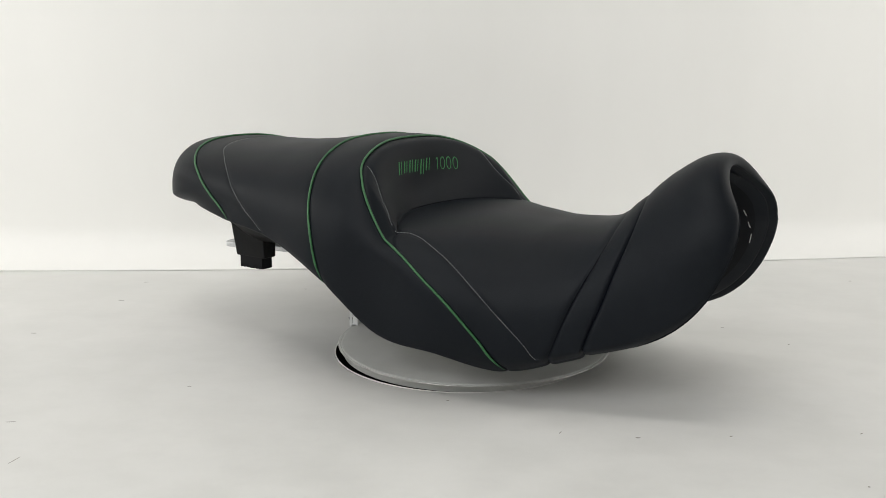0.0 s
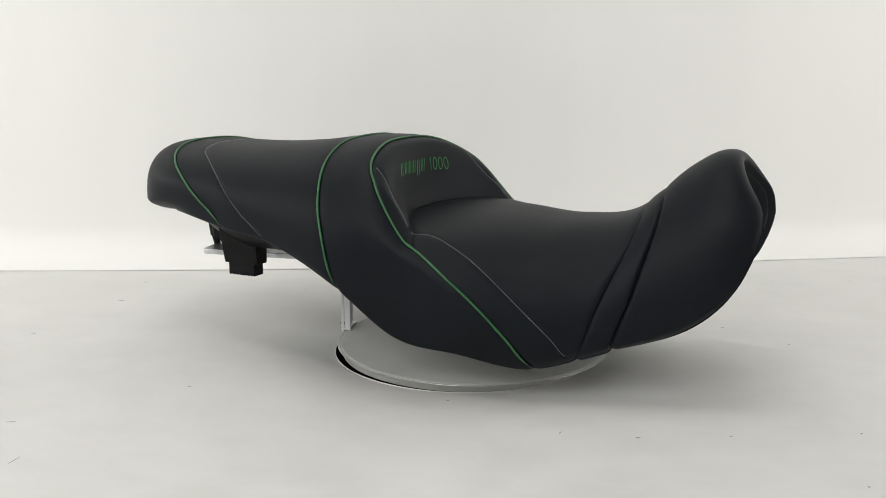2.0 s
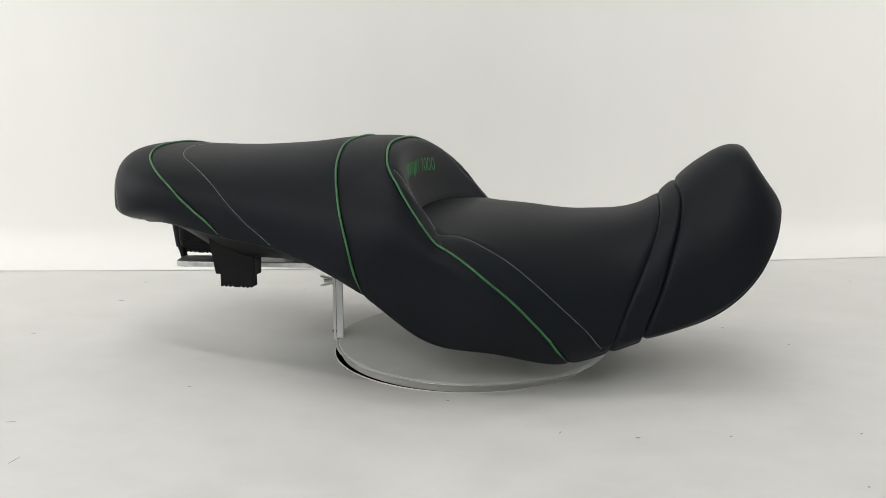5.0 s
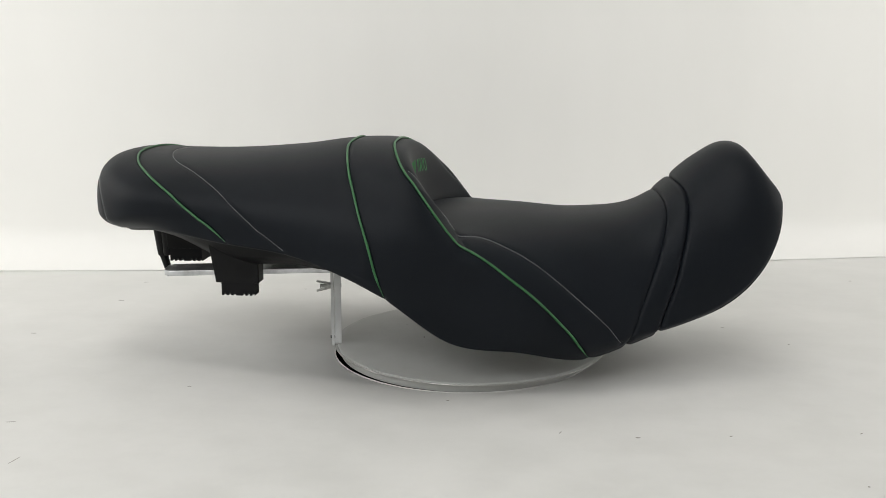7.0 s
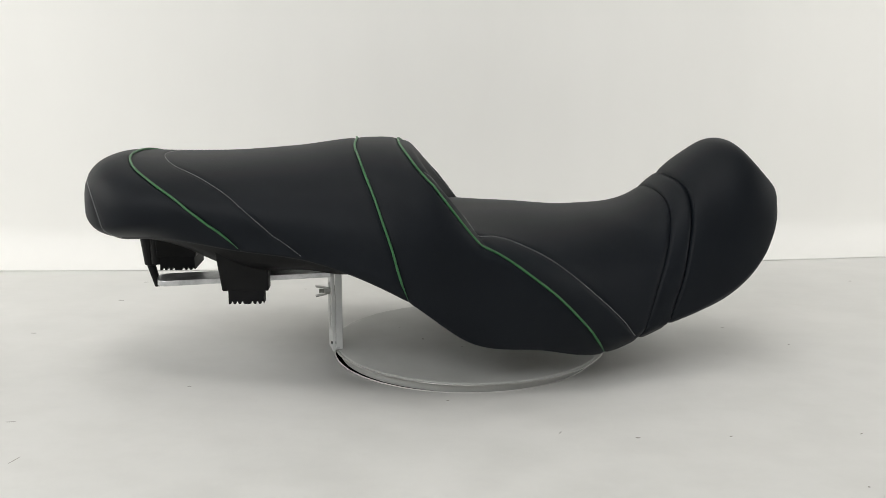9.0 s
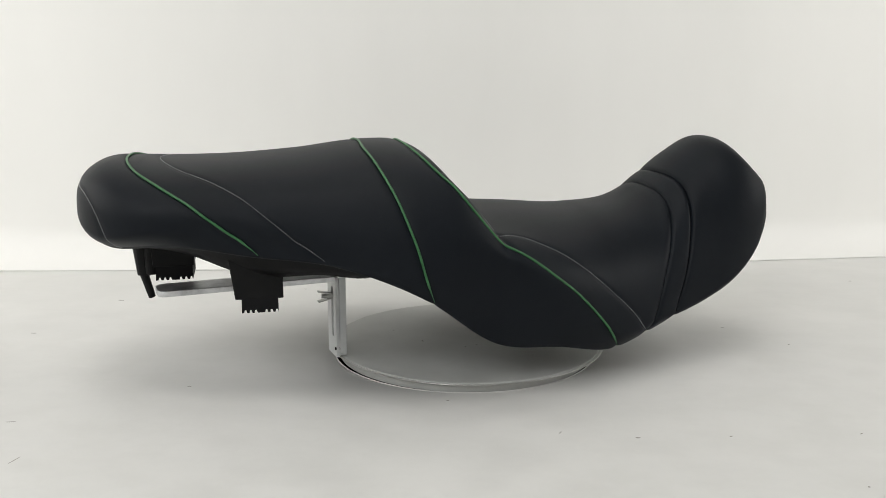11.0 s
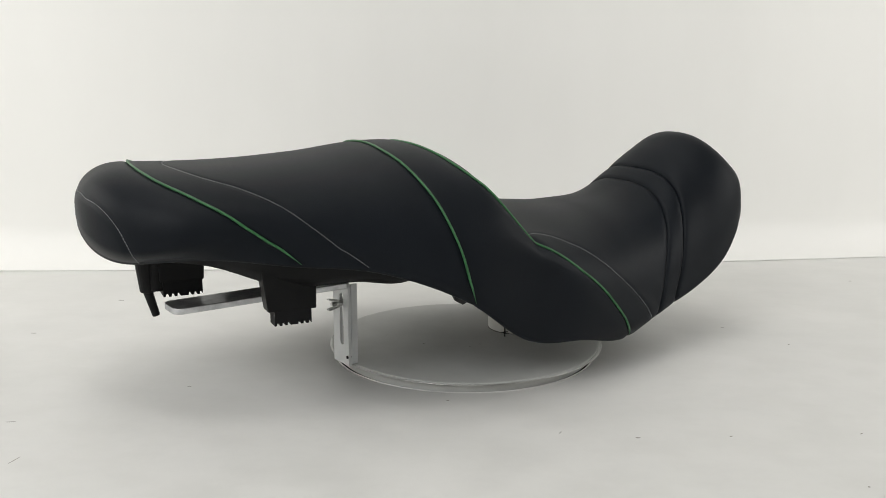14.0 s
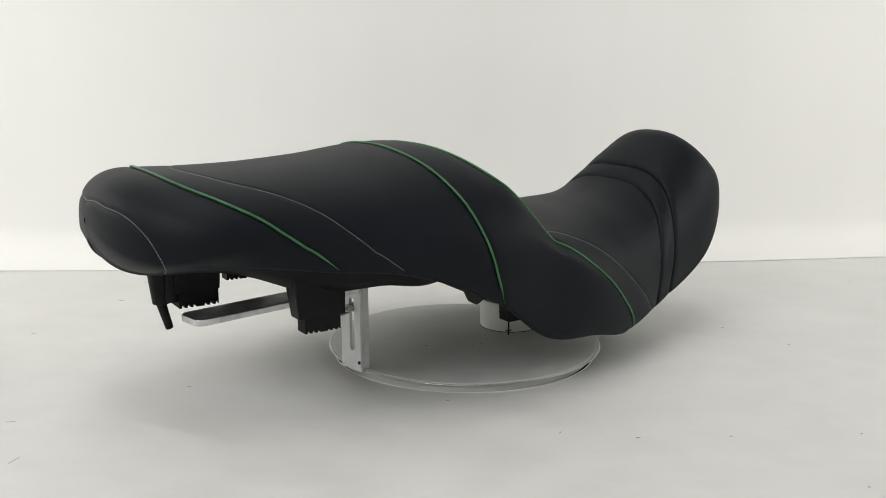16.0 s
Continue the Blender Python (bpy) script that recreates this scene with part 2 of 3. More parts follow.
# ---- the bracket that carries the rear of the seat ----
def build_bracket():
    root = tagged(new("support_bracket"), "pale metal angle bracket with slotted upright on turntable", "bracket")
    hw, th, hgt, lng = 0.0178, 0.0032, 0.0882, 0.180
    # upright with a long slot: two cheeks, head and foot
    s0, s1, sw = 0.023, 0.071, 0.0040
    bm = bmesh.new()
    left = -hw + 0.0042
    outer = [(left, -0.0015), (hw, -0.0015), (hw, hgt - 0.005), (hw - 0.0015, hgt - 0.0015), (hw - 0.005, hgt), (left + 0.005, hgt), (left + 0.0015, hgt - 0.0015), (left, hgt - 0.005)]
    inner = [(sw * math.cos(a), (s1 if math.sin(a) >= 0 else s0) + sw * math.sin(a)) for a in [math.pi * (2 * k + 1) / 16 for k in range(16)]]
    for x in (0.0, th):
        loops = []
        for pts in (outer, inner):
            vs = [bm.verts.new((x, y, z)) for y, z in pts]
            loops += [bm.edges.new((vs[i], vs[(i + 1) % len(vs)])) for i in range(len(vs))]
        bmesh.ops.triangle_fill(bm, edges=loops, use_beauty=True)
    bm.verts.ensure_lookup_table()
    k = len(outer) + len(inner)
    for start, cnt in ((0, len(outer)), (len(outer), len(inner))):
        for i in range(cnt):
            a, b = start + i, start + (i + 1) % cnt
            bm.faces.new((bm.verts[a], bm.verts[b], bm.verts[k + b], bm.verts[k + a]))
    bmesh.ops.recalc_face_normals(bm, faces=bm.faces[:])
    part("upright", bm, STEEL_PAINT, root, "pale satin upright with a worn slot")
    part("flange", moved(box_bm(th + 0.0006, th + 0.0082, left, left + 0.003, 0.0, hgt - 0.002, 0.0008), Matrix()), STEEL_PAINT, root)
    part("foot_plate", box_bm(th, th + 0.005, -hw + 0.004, hw - 0.001, 0.0, 0.003, 0.0008), BRACKET_STEEL, root)
    # horizontal bar, its free end with clipped corners
    bm = bmesh.new()
    corner = [(0.009 * (1 - math.sin(k * math.pi / 12)), 0.009 * (1 - math.cos(k * math.pi / 12))) for k in range(7)]
    out = [(x, y + 0.005) for x, y in [(0.0, -hw)] + [(-lng + a, -hw + b) for a, b in corner] + [(-lng + a, hw - b) for a, b in corner[::-1]] + [(0.0, hw)]]
    lo = [bm.verts.new((x, y, hgt - 0.0060)) for x, y in out]
    hi = [bm.verts.new((x, y, hgt)) for x, y in out]
    bm.faces.new(lo)
    bm.faces.new(hi[::-1])
    for i in range(len(out)):
        j = (i + 1) % len(out)
        bm.faces.new((lo[j], lo[i], hi[i], hi[j]))
    bmesh.ops.recalc_face_normals(bm, faces=bm.faces[:])
    bmesh.ops.bevel(bm, geom=bm.edges[:], offset=0.0007, segments=2, affect="EDGES", profile=0.5)
    part("bar", bm, BRACKET_STEEL, root)
    # clamping bolt with wing nut
    lie = pose(0, 0, 0.0645, 0, 90, 0)
    part("bolt", moved(cyl_bm(0.0022, 0.0022, -0.012, 0.012, 16), lie), BARE_STEEL, root, "zinc-plated bolt")
    part("bolt_head", moved(cyl_bm(0.0058, 0.0050, th, th + 0.004, 20, 0.0006), lie), BARE_STEEL, root, "zinc-plated bolt head")
    bm = moved(cyl_bm(0.0042, 0.0036, -0.0065, 0.0, 16, 0.0005), lie)
    nut = part("wing_nut", bm, BARE_STEEL, root, "zinc-plated wing nut")
    for up in (-1, 1):
        part("wing", moved(box_bm(-0.0125, 0.0, -0.0036, 0.0036, -0.0007, 0.0007, 0.0005), pose(-0.0035, 0, 0.0645 + up * 0.0030, 0, up * 12, 0)), BARE_STEEL, nut)
    part("rivet", moved(cyl_bm(0.0017, 0.0017, -0.0012, 0.0075, 10), pose(0, -0.0115, 0.008, 0, 90, 0)), DARK, root, "small dark fastener")
    return root


bracket = build_bracket()


def build_riser():
    root = tagged(new("riser"), "short white plastic pipe standing on the turntable", "riser")
    part("pipe", cyl_bm(0.0350, 0.0350, 0.0, 0.034, 48, 0.001), WHITE_PVC, root, smooth=False)
    part("foot_line", cyl_bm(0.0352, 0.0352, 0.0, 0.0007, 48), DARK, root, "dark line at the foot")
    return root


riser = build_riser()

# ---- the seat: a shape of cross-sections along its length ----
X0, X1 = -0.4031, 0.3575
CREASE = (-0.0015, 0.1541)
CREST_REAR = ((-0.3583, -0.3206, -0.264, -0.1886, -0.1131, -0.0707, -0.0471), (0.2175, 0.2156, 0.2158, 0.2212, 0.2296, 0.2272, 0.2191))
CREST_FRONT = ((0.0471, 0.1226, 0.1886, 0.2451, 0.2829, 0.3159, 0.3489), (0.1557, 0.1537, 0.1666, 0.2122, 0.2286, 0.2275, 0.2105))
KNOTS = (-0.3583, -0.3111, -0.2357, -0.1603, -0.0754, -0.0094, 0.0566, 0.1226, 0.1886, 0.2546, 0.3111, 0.3489)
EDGE_Z = (0.1352, 0.145, 0.1379, 0.1273, 0.0931, 0.0474, 0.0383, 0.0267, 0.0461, 0.0685, 0.107, 0.1501)
HALF_W = (0.1187, 0.1269, 0.1389, 0.1505, 0.1648, 0.1592, 0.1588, 0.1428, 0.1201, 0.1045, 0.0980, 0.0998)
EDGE_W = (0.0665, 0.1127, 0.1391, 0.1494, 0.1612, 0.1563, 0.1514, 0.1306, 0.1100, 0.0940, 0.0955, 0.1030)
SIDE_Z = (0.1549, 0.1633, 0.1556, 0.1422, 0.1096, 0.1241, 0.0857, 0.0481, 0.0546, 0.0777, 0.1145, 0.1577)
ROUND = (2.683, 2.589, 2.408, 2.297, 2.567, 2.817, 2.390, 2.461, 2.377, 2.220, 2.598, 2.538)
TAIL_R, NOSE_R, TAIL_PLAN, DISH, BACK = 0.0504, 0.1043, 0.0908, 0.0520, 0.0477
SHOULDER = 0.6667
FAR_SLIM = 0.075  # the nose is a little slimmer on one side


def skin(X, V):
    """Points of the seat's skin at station X and girth V: 0 on the crest, +1 and -1 on the lower edges."""
    X, V = np.broadcast_arrays(np.asarray(X, float), np.asarray(V, float))
    X = np.clip(X, X0 + 1e-5, X1 - 1e-5)
    a = np.abs(V)
    zt = np.where(X <= CREASE[0], spline((*CREST_REAR[0], CREASE[0]), (*CREST_REAR[1], CREASE[1]), X), spline((CREASE[0], *CREST_FRONT[0]), (CREASE[1], *CREST_FRONT[1]), X))
    zb, w, wb, zm, n = (spline(KNOTS, k, X) for k in (EDGE_Z, HALF_W, EDGE_W, SIDE_Z, ROUND))
    p = 2.4
    tail = np.clip((X0 + TAIL_R - X) / TAIL_R, 0, 1)
    nose = np.clip((X - X1 + NOSE_R) / NOSE_R, 0, 1)
    plan = np.clip((X0 + TAIL_PLAN - X) / TAIL_PLAN, 0, 1)
    e_side = ((1 - tail ** p) * (1 - nose ** p)) ** (1 / p)
    e_plan = (1 - plan ** p) ** (1 / p) * (0.35 + 0.65 * (1 - nose ** p) ** (1 / p))
    mid = (zt + zb) / 2
    zt, zb, zm = (mid + (z - mid) * e_side for z in (zt, zb, zm))
    w, wb = w * e_plan, wb * e_plan
    ph = np.clip(a / SHOULDER, 0, 1) * math.pi / 2
    low = np.clip((a - SHOULDER) / (1 - SHOULDER), 0, 1)
    sn, cs = np.sin(ph), np.clip(np.cos(ph), 0, 1)
    r = (sn ** n + cs ** n) ** (-1 / n)
    y = np.where(a <= SHOULDER, w * r * sn, w - (w - wb) * low ** 2)
    z = np.where(a <= SHOULDER, zm + (zt - zm) * r * cs, zm - (zm - zb) * low)
    y = y * (1 - FAR_SLIM * np.where(V < 0, 1, 0) * np.clip((X - 0.20) / 0.11, 0, 1))
    x = X - DISH * np.clip((X - (X1 - 0.151)) / 0.151, 0, 1) ** 2 * np.clip(1 - (y / 0.1226) ** 2, 0, 1)
    x = x - BACK * np.exp(-((X - CREASE[0]) / 0.0424) ** 2) * np.clip(1 - (y / 0.1273) ** 2, 0, 1)
    x = x - 0.022 * nose ** 4 * np.clip(1 - (y / 0.070) ** 2, 0, 1)
    z = z + 0.030 * nose ** 3 * np.exp(-(y / 0.052) ** 2)
    return np.stack([x, -np.sign(V) * y, z], -1)


# seam lines, as station over girth
REAR_PIPING = ((0, .10, .18, .22, .26, .30, .366, .40, .478, .515, .582, .62, .667, .73, .82, .92, 1), (-.3535, -.353, -.350, -.346, -.342, -.335, -.3205, -.3138, -.296, -.288, -.2762, -.2675, -.258, -.2497, -.242, -.2345, -.2295))
MID_PIPING = ((0, .085, .14, .20, .29, .355, .39, .475, .58, .62, .667, .75, .85, .93, 1), (-.121, -.1225, -.1233, -.120, -.114, -.1085, -.104, -.096, -.0845, -.0820, -.0795, -.0770, -.0745, -.0727, -.071))
WING_PIPING = ((0, .05, .12, .205, .295, .369, .42, .451, .471, .535, .61, .64, .664, .72, .80, .89, 1), (-.0745, -.0748, -.0735, -.066, -.0555, -.037, -.015, .0018, .0115, .0435, .0845, .0975, .1070, .1118, .1172, .1225, .1258))
CUSHION_BACK = ((0, .30, .355, .42, .471), (-.0015, -.0015, -.0005, .0045, .0115))
BAND_REAR = ((0, .10, .18, .22, .29, .325, .39, .42, .525, .55, .66, .72, .785, .90, 1), (.202, .202, .204, .204, .203, .2005, .196, .1928, .182, .1795, .1710, .1685, .1663, .1645, .164))
BAND_FRONT = ((0, .15, .20, .29, .315, .39, .43, .49, .525, .59, .635, .66, .80, 1), (.2175, .221, .224, .2255, .225, .222, .2185, .2145, .212, .205, .199, .1975, .196, .195))
# stitched lines, as (station, girth)
REAR_STITCH = ((-.3235, 0), (-.322, .06), (-.3145, .15), (-.300, .245), (-.2715, .34), (-.2425, .448), (-.226, .53), (-.214, .587), (-.200, .654), (-.189, .735), (-.174, .926), (-.169, .985))
BACK_STITCH = ((-.052, .279), (-.034, .288), (-.0215, .315), (-.011, .345), (-.005, .353))
CUSHION_STITCH = ((-.004, .355), (.010, .341), (.020, .340), (.038, .366), (.0655, .41), (.1035, .49), (.133, .575), (.1525, .665), (.1565, .78), (.1585, .86))
TAIL_STITCH = ((-.4005, 0), (-.3995, .15), (-.3975, .287), (-.396, .342), (-.386, .43), (-.378, .51), (-.3712, .595), (-.3655, .75), (-.3605, .85), (-.357, .985))


def eased(X, V, soft):
    """Stations X of a path over girth V, evened out along the path's true length."""
    P = skin(X, V)
    d = np.concatenate([[0], np.cumsum(np.linalg.norm(np.diff(P, axis=0), axis=1))])
    t = np.linspace(0, d[-1], 800)
    x = np.interp(t, d, X)
    h = max(3, int(3 * soft / (t[1] - t[0])))
    k = np.exp(-0.5 * (np.arange(-h, h + 1) * (t[1] - t[0]) / soft) ** 2)
    ext = np.concatenate([2 * x[0] - x[h:0:-1], x, 2 * x[-1] - x[-2:-h - 2:-1]])
    return np.interp(d, t, np.convolve(ext, k / k.sum(), "valid"))


SEAMS = {}
LINING_POINTS = []


def seam_x(line, V):
    if id(line) not in SEAMS:
        v = np.linspace(-line[0][-1], line[0][-1], 1201)
        raw = spline(line[0], line[1], np.abs(v))
        if line[0][-1] > 0.99:
            for _ in range(2):
                raw = eased(raw, v, 0.0100)
        SEAMS[id(line)] = (v, raw)
    return np.interp(V, *SEAMS[id(line)])


def wing_or_back(V):
    a = np.abs(V)
    return np.where(a < 0.471, seam_x(CUSHION_BACK, np.minimum(a, 0.471)), seam_x(WING_PIPING, V))


def stitch_path(line, step=0.0006):
    """A dense path (station, girth) along a stitched line, one side."""
    s = np.arange(len(line))
    k = np.linspace(0, len(line) - 1, 400)
    X, V = spline(s, [p[0] for p in line], k), np.clip(spline(s, [p[1] for p in line], k), 0, 1)
    X = eased(eased(X, V, 0.008), V, 0.008)
    P = skin(X, V)
    d = np.concatenate([[0], np.cumsum(np.linalg.norm(np.diff(P, axis=0), axis=1))])
    t = np.arange(0, d[-1], step)
    return np.interp(t, d, X), np.interp(t, d, V)


STITCHES = [stitch_path(l) for l in (REAR_STITCH, BACK_STITCH, CUSHION_STITCH, TAIL_STITCH)]
DENTS = np.concatenate([skin(X[::5], V[::5]) for X, V in STITCHES])


def outward(P):
    """Unit normals of a grid of points, pointing away from the seat's inside."""
    du = np.gradient(P, axis=0)
    dv = np.gradient(P, axis=1)
    n = np.cross(du, dv)
    ln = np.linalg.norm(n, axis=-1, keepdims=True)
    return n / np.maximum(ln, 1e-12)


def panel(name, xa, xb, vmax, nu, nv, seam, puff, parent, label, shrink=(True, True), dents=True, crisp=0.0032):
    """A cover panel between two seam lines, its edges tucked in at the seams."""
    V = np.linspace(-vmax, vmax, nv)
    V = np.sign(V) * np.abs(V)
    s = np.linspace(0, 1, nu)
    s = 0.45 * s + 0.55 * (1 - np.cos(math.pi * s)) / 2
    A, B = xa(V), xb(V)
    X = A[None, :] + (B - A)[None, :] * s[:, None]
    VV = np.repeat(V[None, :], nu, 0)
    P = skin(X, VV)
    N = outward(P)
    cen = np.array([0.0, 0.0, 0.12])
    if np.mean(np.sum(N * (P - cen), -1)) < 0:
        N = -N
    seg = np.linalg.norm(np.diff(P, axis=0), axis=-1)
    da = np.concatenate([np.zeros((1, nv)), np.cumsum(seg, 0)], 0)
    db = da[-1:] - da
    tuck = np.zeros_like(da)
    if shrink[0]:
        tuck += np.exp(-(da / crisp) ** 1.3)
    if shrink[1]:
        tuck += np.exp(-(db / crisp) ** 1.3)
    rise = puff * np.minimum(1, np.sqrt(np.clip(da, 0, None) / 0.012)) * np.minimum(1, np.sqrt(np.clip(db, 0, None) / 0.012)) - seam * tuck
    if dents:
        flat = P.reshape(-1, 3)
        near = np.full(len(flat), 9.0)
        for i in range(0, len(flat), 4000):
            for m in (1, -1):
                q = flat[i:i + 4000] * np.array([1, m, 1])
                near[i:i + 4000] = np.minimum(near[i:i + 4000], np.min(((q[:, None] - DENTS[None]) ** 2).sum(-1), 1))
        rise -= 0.0011 * np.exp(-near.reshape(nu, nv) / 0.0022 ** 2)
    P = P + N * rise[..., None]
    # lower edges rolled under
    sides = []
    if vmax > 0.99 and name != "nose_panel":
        for j, sgn in ((0, 1), (-1, -1)):
            e = P[:, j]
            rows = []
            for dy, dz in ((0.0022, -0.0022), (0.006, -0.003), (0.011, -0.001), (0.017, 0.008)):
                r = e.copy()
                r[:, 1] -= np.sign(e[:, 1]) * np.minimum(dy, np.abs(e[:, 1]))
                r[:, 2] += dz
                rows.append(r)
            sides.append(np.stack(rows, 1))
        P = np.concatenate([sides[0][:, ::-1], P, sides[1]], 1)
    nv2 = P.shape[1]
    faces = grid_faces(nu, nv2)
    pts = P.reshape(-1, 3)
    if name == "nose_panel":
        # round lip along the open edge, then a lining that runs back into the tank recess
        loop = np.concatenate([P[:, 0], P[-1, 1:-1], P[::-1, -1]])
        deep = loop * np.array([1.0, 0.42, 0.75]) + np.array([-0.046, 0.0, 0.0350])
        k = np.clip((loop[:, 0:1] - 0.20) / 0.06, 0, 1)
        out = loop - np.array([0.20, 0.0, 0.165])
        out /= np.linalg.norm(out, axis=1)[:, None]
        rows = [loop]
        for t, lift in ((0.03, 0.0030), (0.06, 0.0046), (0.09, 0.0048), (0.115, 0.0034), (0.130, 0.0008), (0.138, -0.0022), (0.148, 0.0006), (0.165, 0.0024), (0.21, 0.0036), (0.28, 0.0030), (0.38, 0.0012), (0.50, 0.0), (0.75, 0.0), (1.0, 0.0)):
            rows.append(loop + (deep - loop) * t + out * lift * k)
        lining, rows = rows[11:], rows[:12]
        nl, base = len(loop), len(pts)
        faces += [tuple(base + i for i in q) for q in grid_faces(len(rows), nl)]
        pts = np.concatenate([pts, np.concatenate(rows)])
        inner = np.concatenate(lining + [np.mean(lining[-1][nu:nu + nv - 2], 0)[None]])
        cap = (len(lining) - 1) * nl
        inner_faces = grid_faces(len(lining), nl) + [(len(inner) - 1, cap + j, cap + j + 1) for j in range(nu - 1, nu + nv - 2)]
        LINING_POINTS.append(np.concatenate(rows[7:] + lining))
        part_mesh("recess_lining", mesh_of("recess_lining", inner, inner_faces, LINING), parent, "dull black cloth lining of the nose recess")
    me = mesh_of(name, pts, faces, VINYL)
    bm = bmesh.new()
    bm.from_mesh(me)
    bmesh.ops.remove_doubles(bm, verts=bm.verts, dist=1e-5)
    bmesh.ops.recalc_face_normals(bm, faces=bm.faces)
    top = max(bm.faces, key=lambda f: f.calc_center_median().z)
    if top.normal.z < 0:
        bmesh.ops.reverse_faces(bm, faces=bm.faces)
    bm.to_mesh(me)
    bm.free()
    me.polygons.foreach_set("use_smooth", [True] * len(me.polygons))
    return part_mesh(name, me, parent, label)


def build_inner_shell(parent):
    """A dark shell added just under the cover, which blocks light through the seams."""
    xs, vs = np.linspace(X0 + 0.012, 0.262, 120), np.linspace(-0.985, 0.985, 81)
    P = skin(xs[:, None], vs[None, :])
    N = outward(P)
    if np.mean(N[..., 2]) < 0:
        N = -N
    P = P - N * 0.0042
    me = mesh_of("seam_backing", P.reshape(-1, 3), grid_faces(*P.shape[:2], flip=True), RUBBER)
    return part_mesh("seam_backing", me, parent, "dark backing shell added behind the seams")


def lifted(X, V, off):
    """Points on the skin moved outward by off."""
    X, V = np.asarray(X, float), np.asarray(V, float)
    d = 1.5e-3
    a = skin(X + d, V) - skin(X - d, V)
    vv = np.clip(np.abs(V), 0.004, 0.996) * np.where(V < 0, -1, 1)
    b = skin(X, vv + 0.004) - skin(X, vv - 0.004)
    n = np.cross(a, b)
    n /= np.maximum(np.linalg.norm(n, axis=-1, keepdims=True), 1e-12)
    P = skin(X, V)
    ref = P - np.array([0, 0, 0.10])
    ref[:, 0] *= 0.2
    n = np.where(np.sum(n * ref, -1, keepdims=True) < 0, -n, n)
    return P + n * off


def piping(name, line, parent, radius=0.00118, vmax=0.985):
    V = np.linspace(-vmax, vmax, 301)
    path = lifted(seam_x(line, V), V, 0.0004)
    d = np.concatenate([[0], np.cumsum(np.linalg.norm(np.diff(path, axis=0), axis=1))])
    slim = np.clip(np.minimum(d, d[-1] - d) / 0.020, 0.25, 1.0)
    v, f = tube(path, radius * slim, 8)
    return part_mesh(name, mesh_of(name, v, f, PIPING), parent, "bright green piping")


def stitching(path, parent, pitch=0.0032, length=0.0019, radius=0.00031, mirror=True):
    X, V = path
    P = lifted(X, V, -0.0004)
    d = np.concatenate([[0], np.cumsum(np.linalg.norm(np.diff(P, axis=0), axis=1))])
    for side in ((1, -1) if mirror else (1,)):
        verts, faces = [], []
        for t in np.arange(0.002, d[-1] - length, pitch):
            q = np.stack([np.interp(np.linspace(t, t + length, 4), d, P[:, k]) for k in range(3)], 1) * np.array([1, side, 1])
            v, f = tube(q, radius, 5)
            faces += [tuple(i + len(verts) for i in g) for g in f]
            verts += v
        part_mesh("stitching", mesh_of("stitching", verts, faces, THREAD), parent, "fine pale grey contrast stitching")


def on_lining(p, side):
    """The point p of one side, laid on the recess lining."""
    q = np.array(p) * np.array([1, side, 1])
    pts = LINING_POINTS[0][LINING_POINTS[0][:, 1] * side > 0.005]
    d = np.linalg.norm((pts - q)[:, [0, 2]], axis=1)
    k = np.argsort(d)[:6]
    w = 1 / (d[k] + 1e-4)
    q[1] = np.sum(pts[k, 1] * w) / np.sum(w) - side * 0.0008
    return tuple(q)


def build_pan(parent):
    """The black plastic base under the cover."""
    xs = np.linspace(X0 + 0.030, X1 - 0.130, 90)
    rows = []
    drop = spline((-0.38, -0.34, -0.30, -0.24, -0.17, -0.13, -0.105, -0.06, 0.0, 0.3), (0.002, 0.008, 0.014, 0.027, 0.019, 0.011, -0.004, -0.012, -0.014, -0.014), xs)
    for x, d in zip(xs, drop):
        e = skin(x, 1.0)
        w, z = -e[1] - 0.010, e[2] + 0.005
        half = [(w, z), (w - 0.006, z - 0.004), (w - 0.016, z - 0.004 - 0.6 * d), (w - 0.026, z - 0.005 - d), (w * 0.5, z - 0.005 - d), (0.0, z - 0.005 - d * 0.9)]
        rows.append([(e[0], -y, zz) for y, zz in half] + [(e[0], y, zz) for y, zz in half[-2::-1]])
    P = np.array(rows)
    me = mesh_of("base_pan", P.reshape(-1, 3), grid_faces(P.shape[0], P.shape[1]), PLASTIC)
    return part_mesh("base_pan", me, parent, "black moulded plastic seat base")


def toothed_bm(x0, x1, y0, y1, z0, z1, teeth=7):
    """A rubber block whose lower end is cut into teeth along its length."""
    bm = bmesh.new()
    pts = [(x0, z1), (x0, z0)]
    step = (x1 - x0) / teeth
    for k in range(teeth):
        a = x0 + k * step
        if k == 3:
            pts += [(a + 0.45 * step, z0), (a + step, z0)]
            continue
        pts += [(a + 0.42 * step, z0), (a + 0.5 * step, z0 + 0.0026), (a + 0.8 * step, z0 + 0.0030), (a + step, z0)]
    pts += [(x1, z1)]
    front = [bm.verts.new((x, y0, z)) for x, z in pts]
    back = [bm.verts.new((x, y1, z)) for x, z in pts]
    bm.faces.new(front)
    bm.faces.new(back[::-1])
    for i in range(len(pts)):
        j = (i + 1) % len(pts)
        bm.faces.new((front[j], front[i], back[i], back[j]))
    bmesh.ops.recalc_face_normals(bm, faces=bm.faces[:])
    return bm


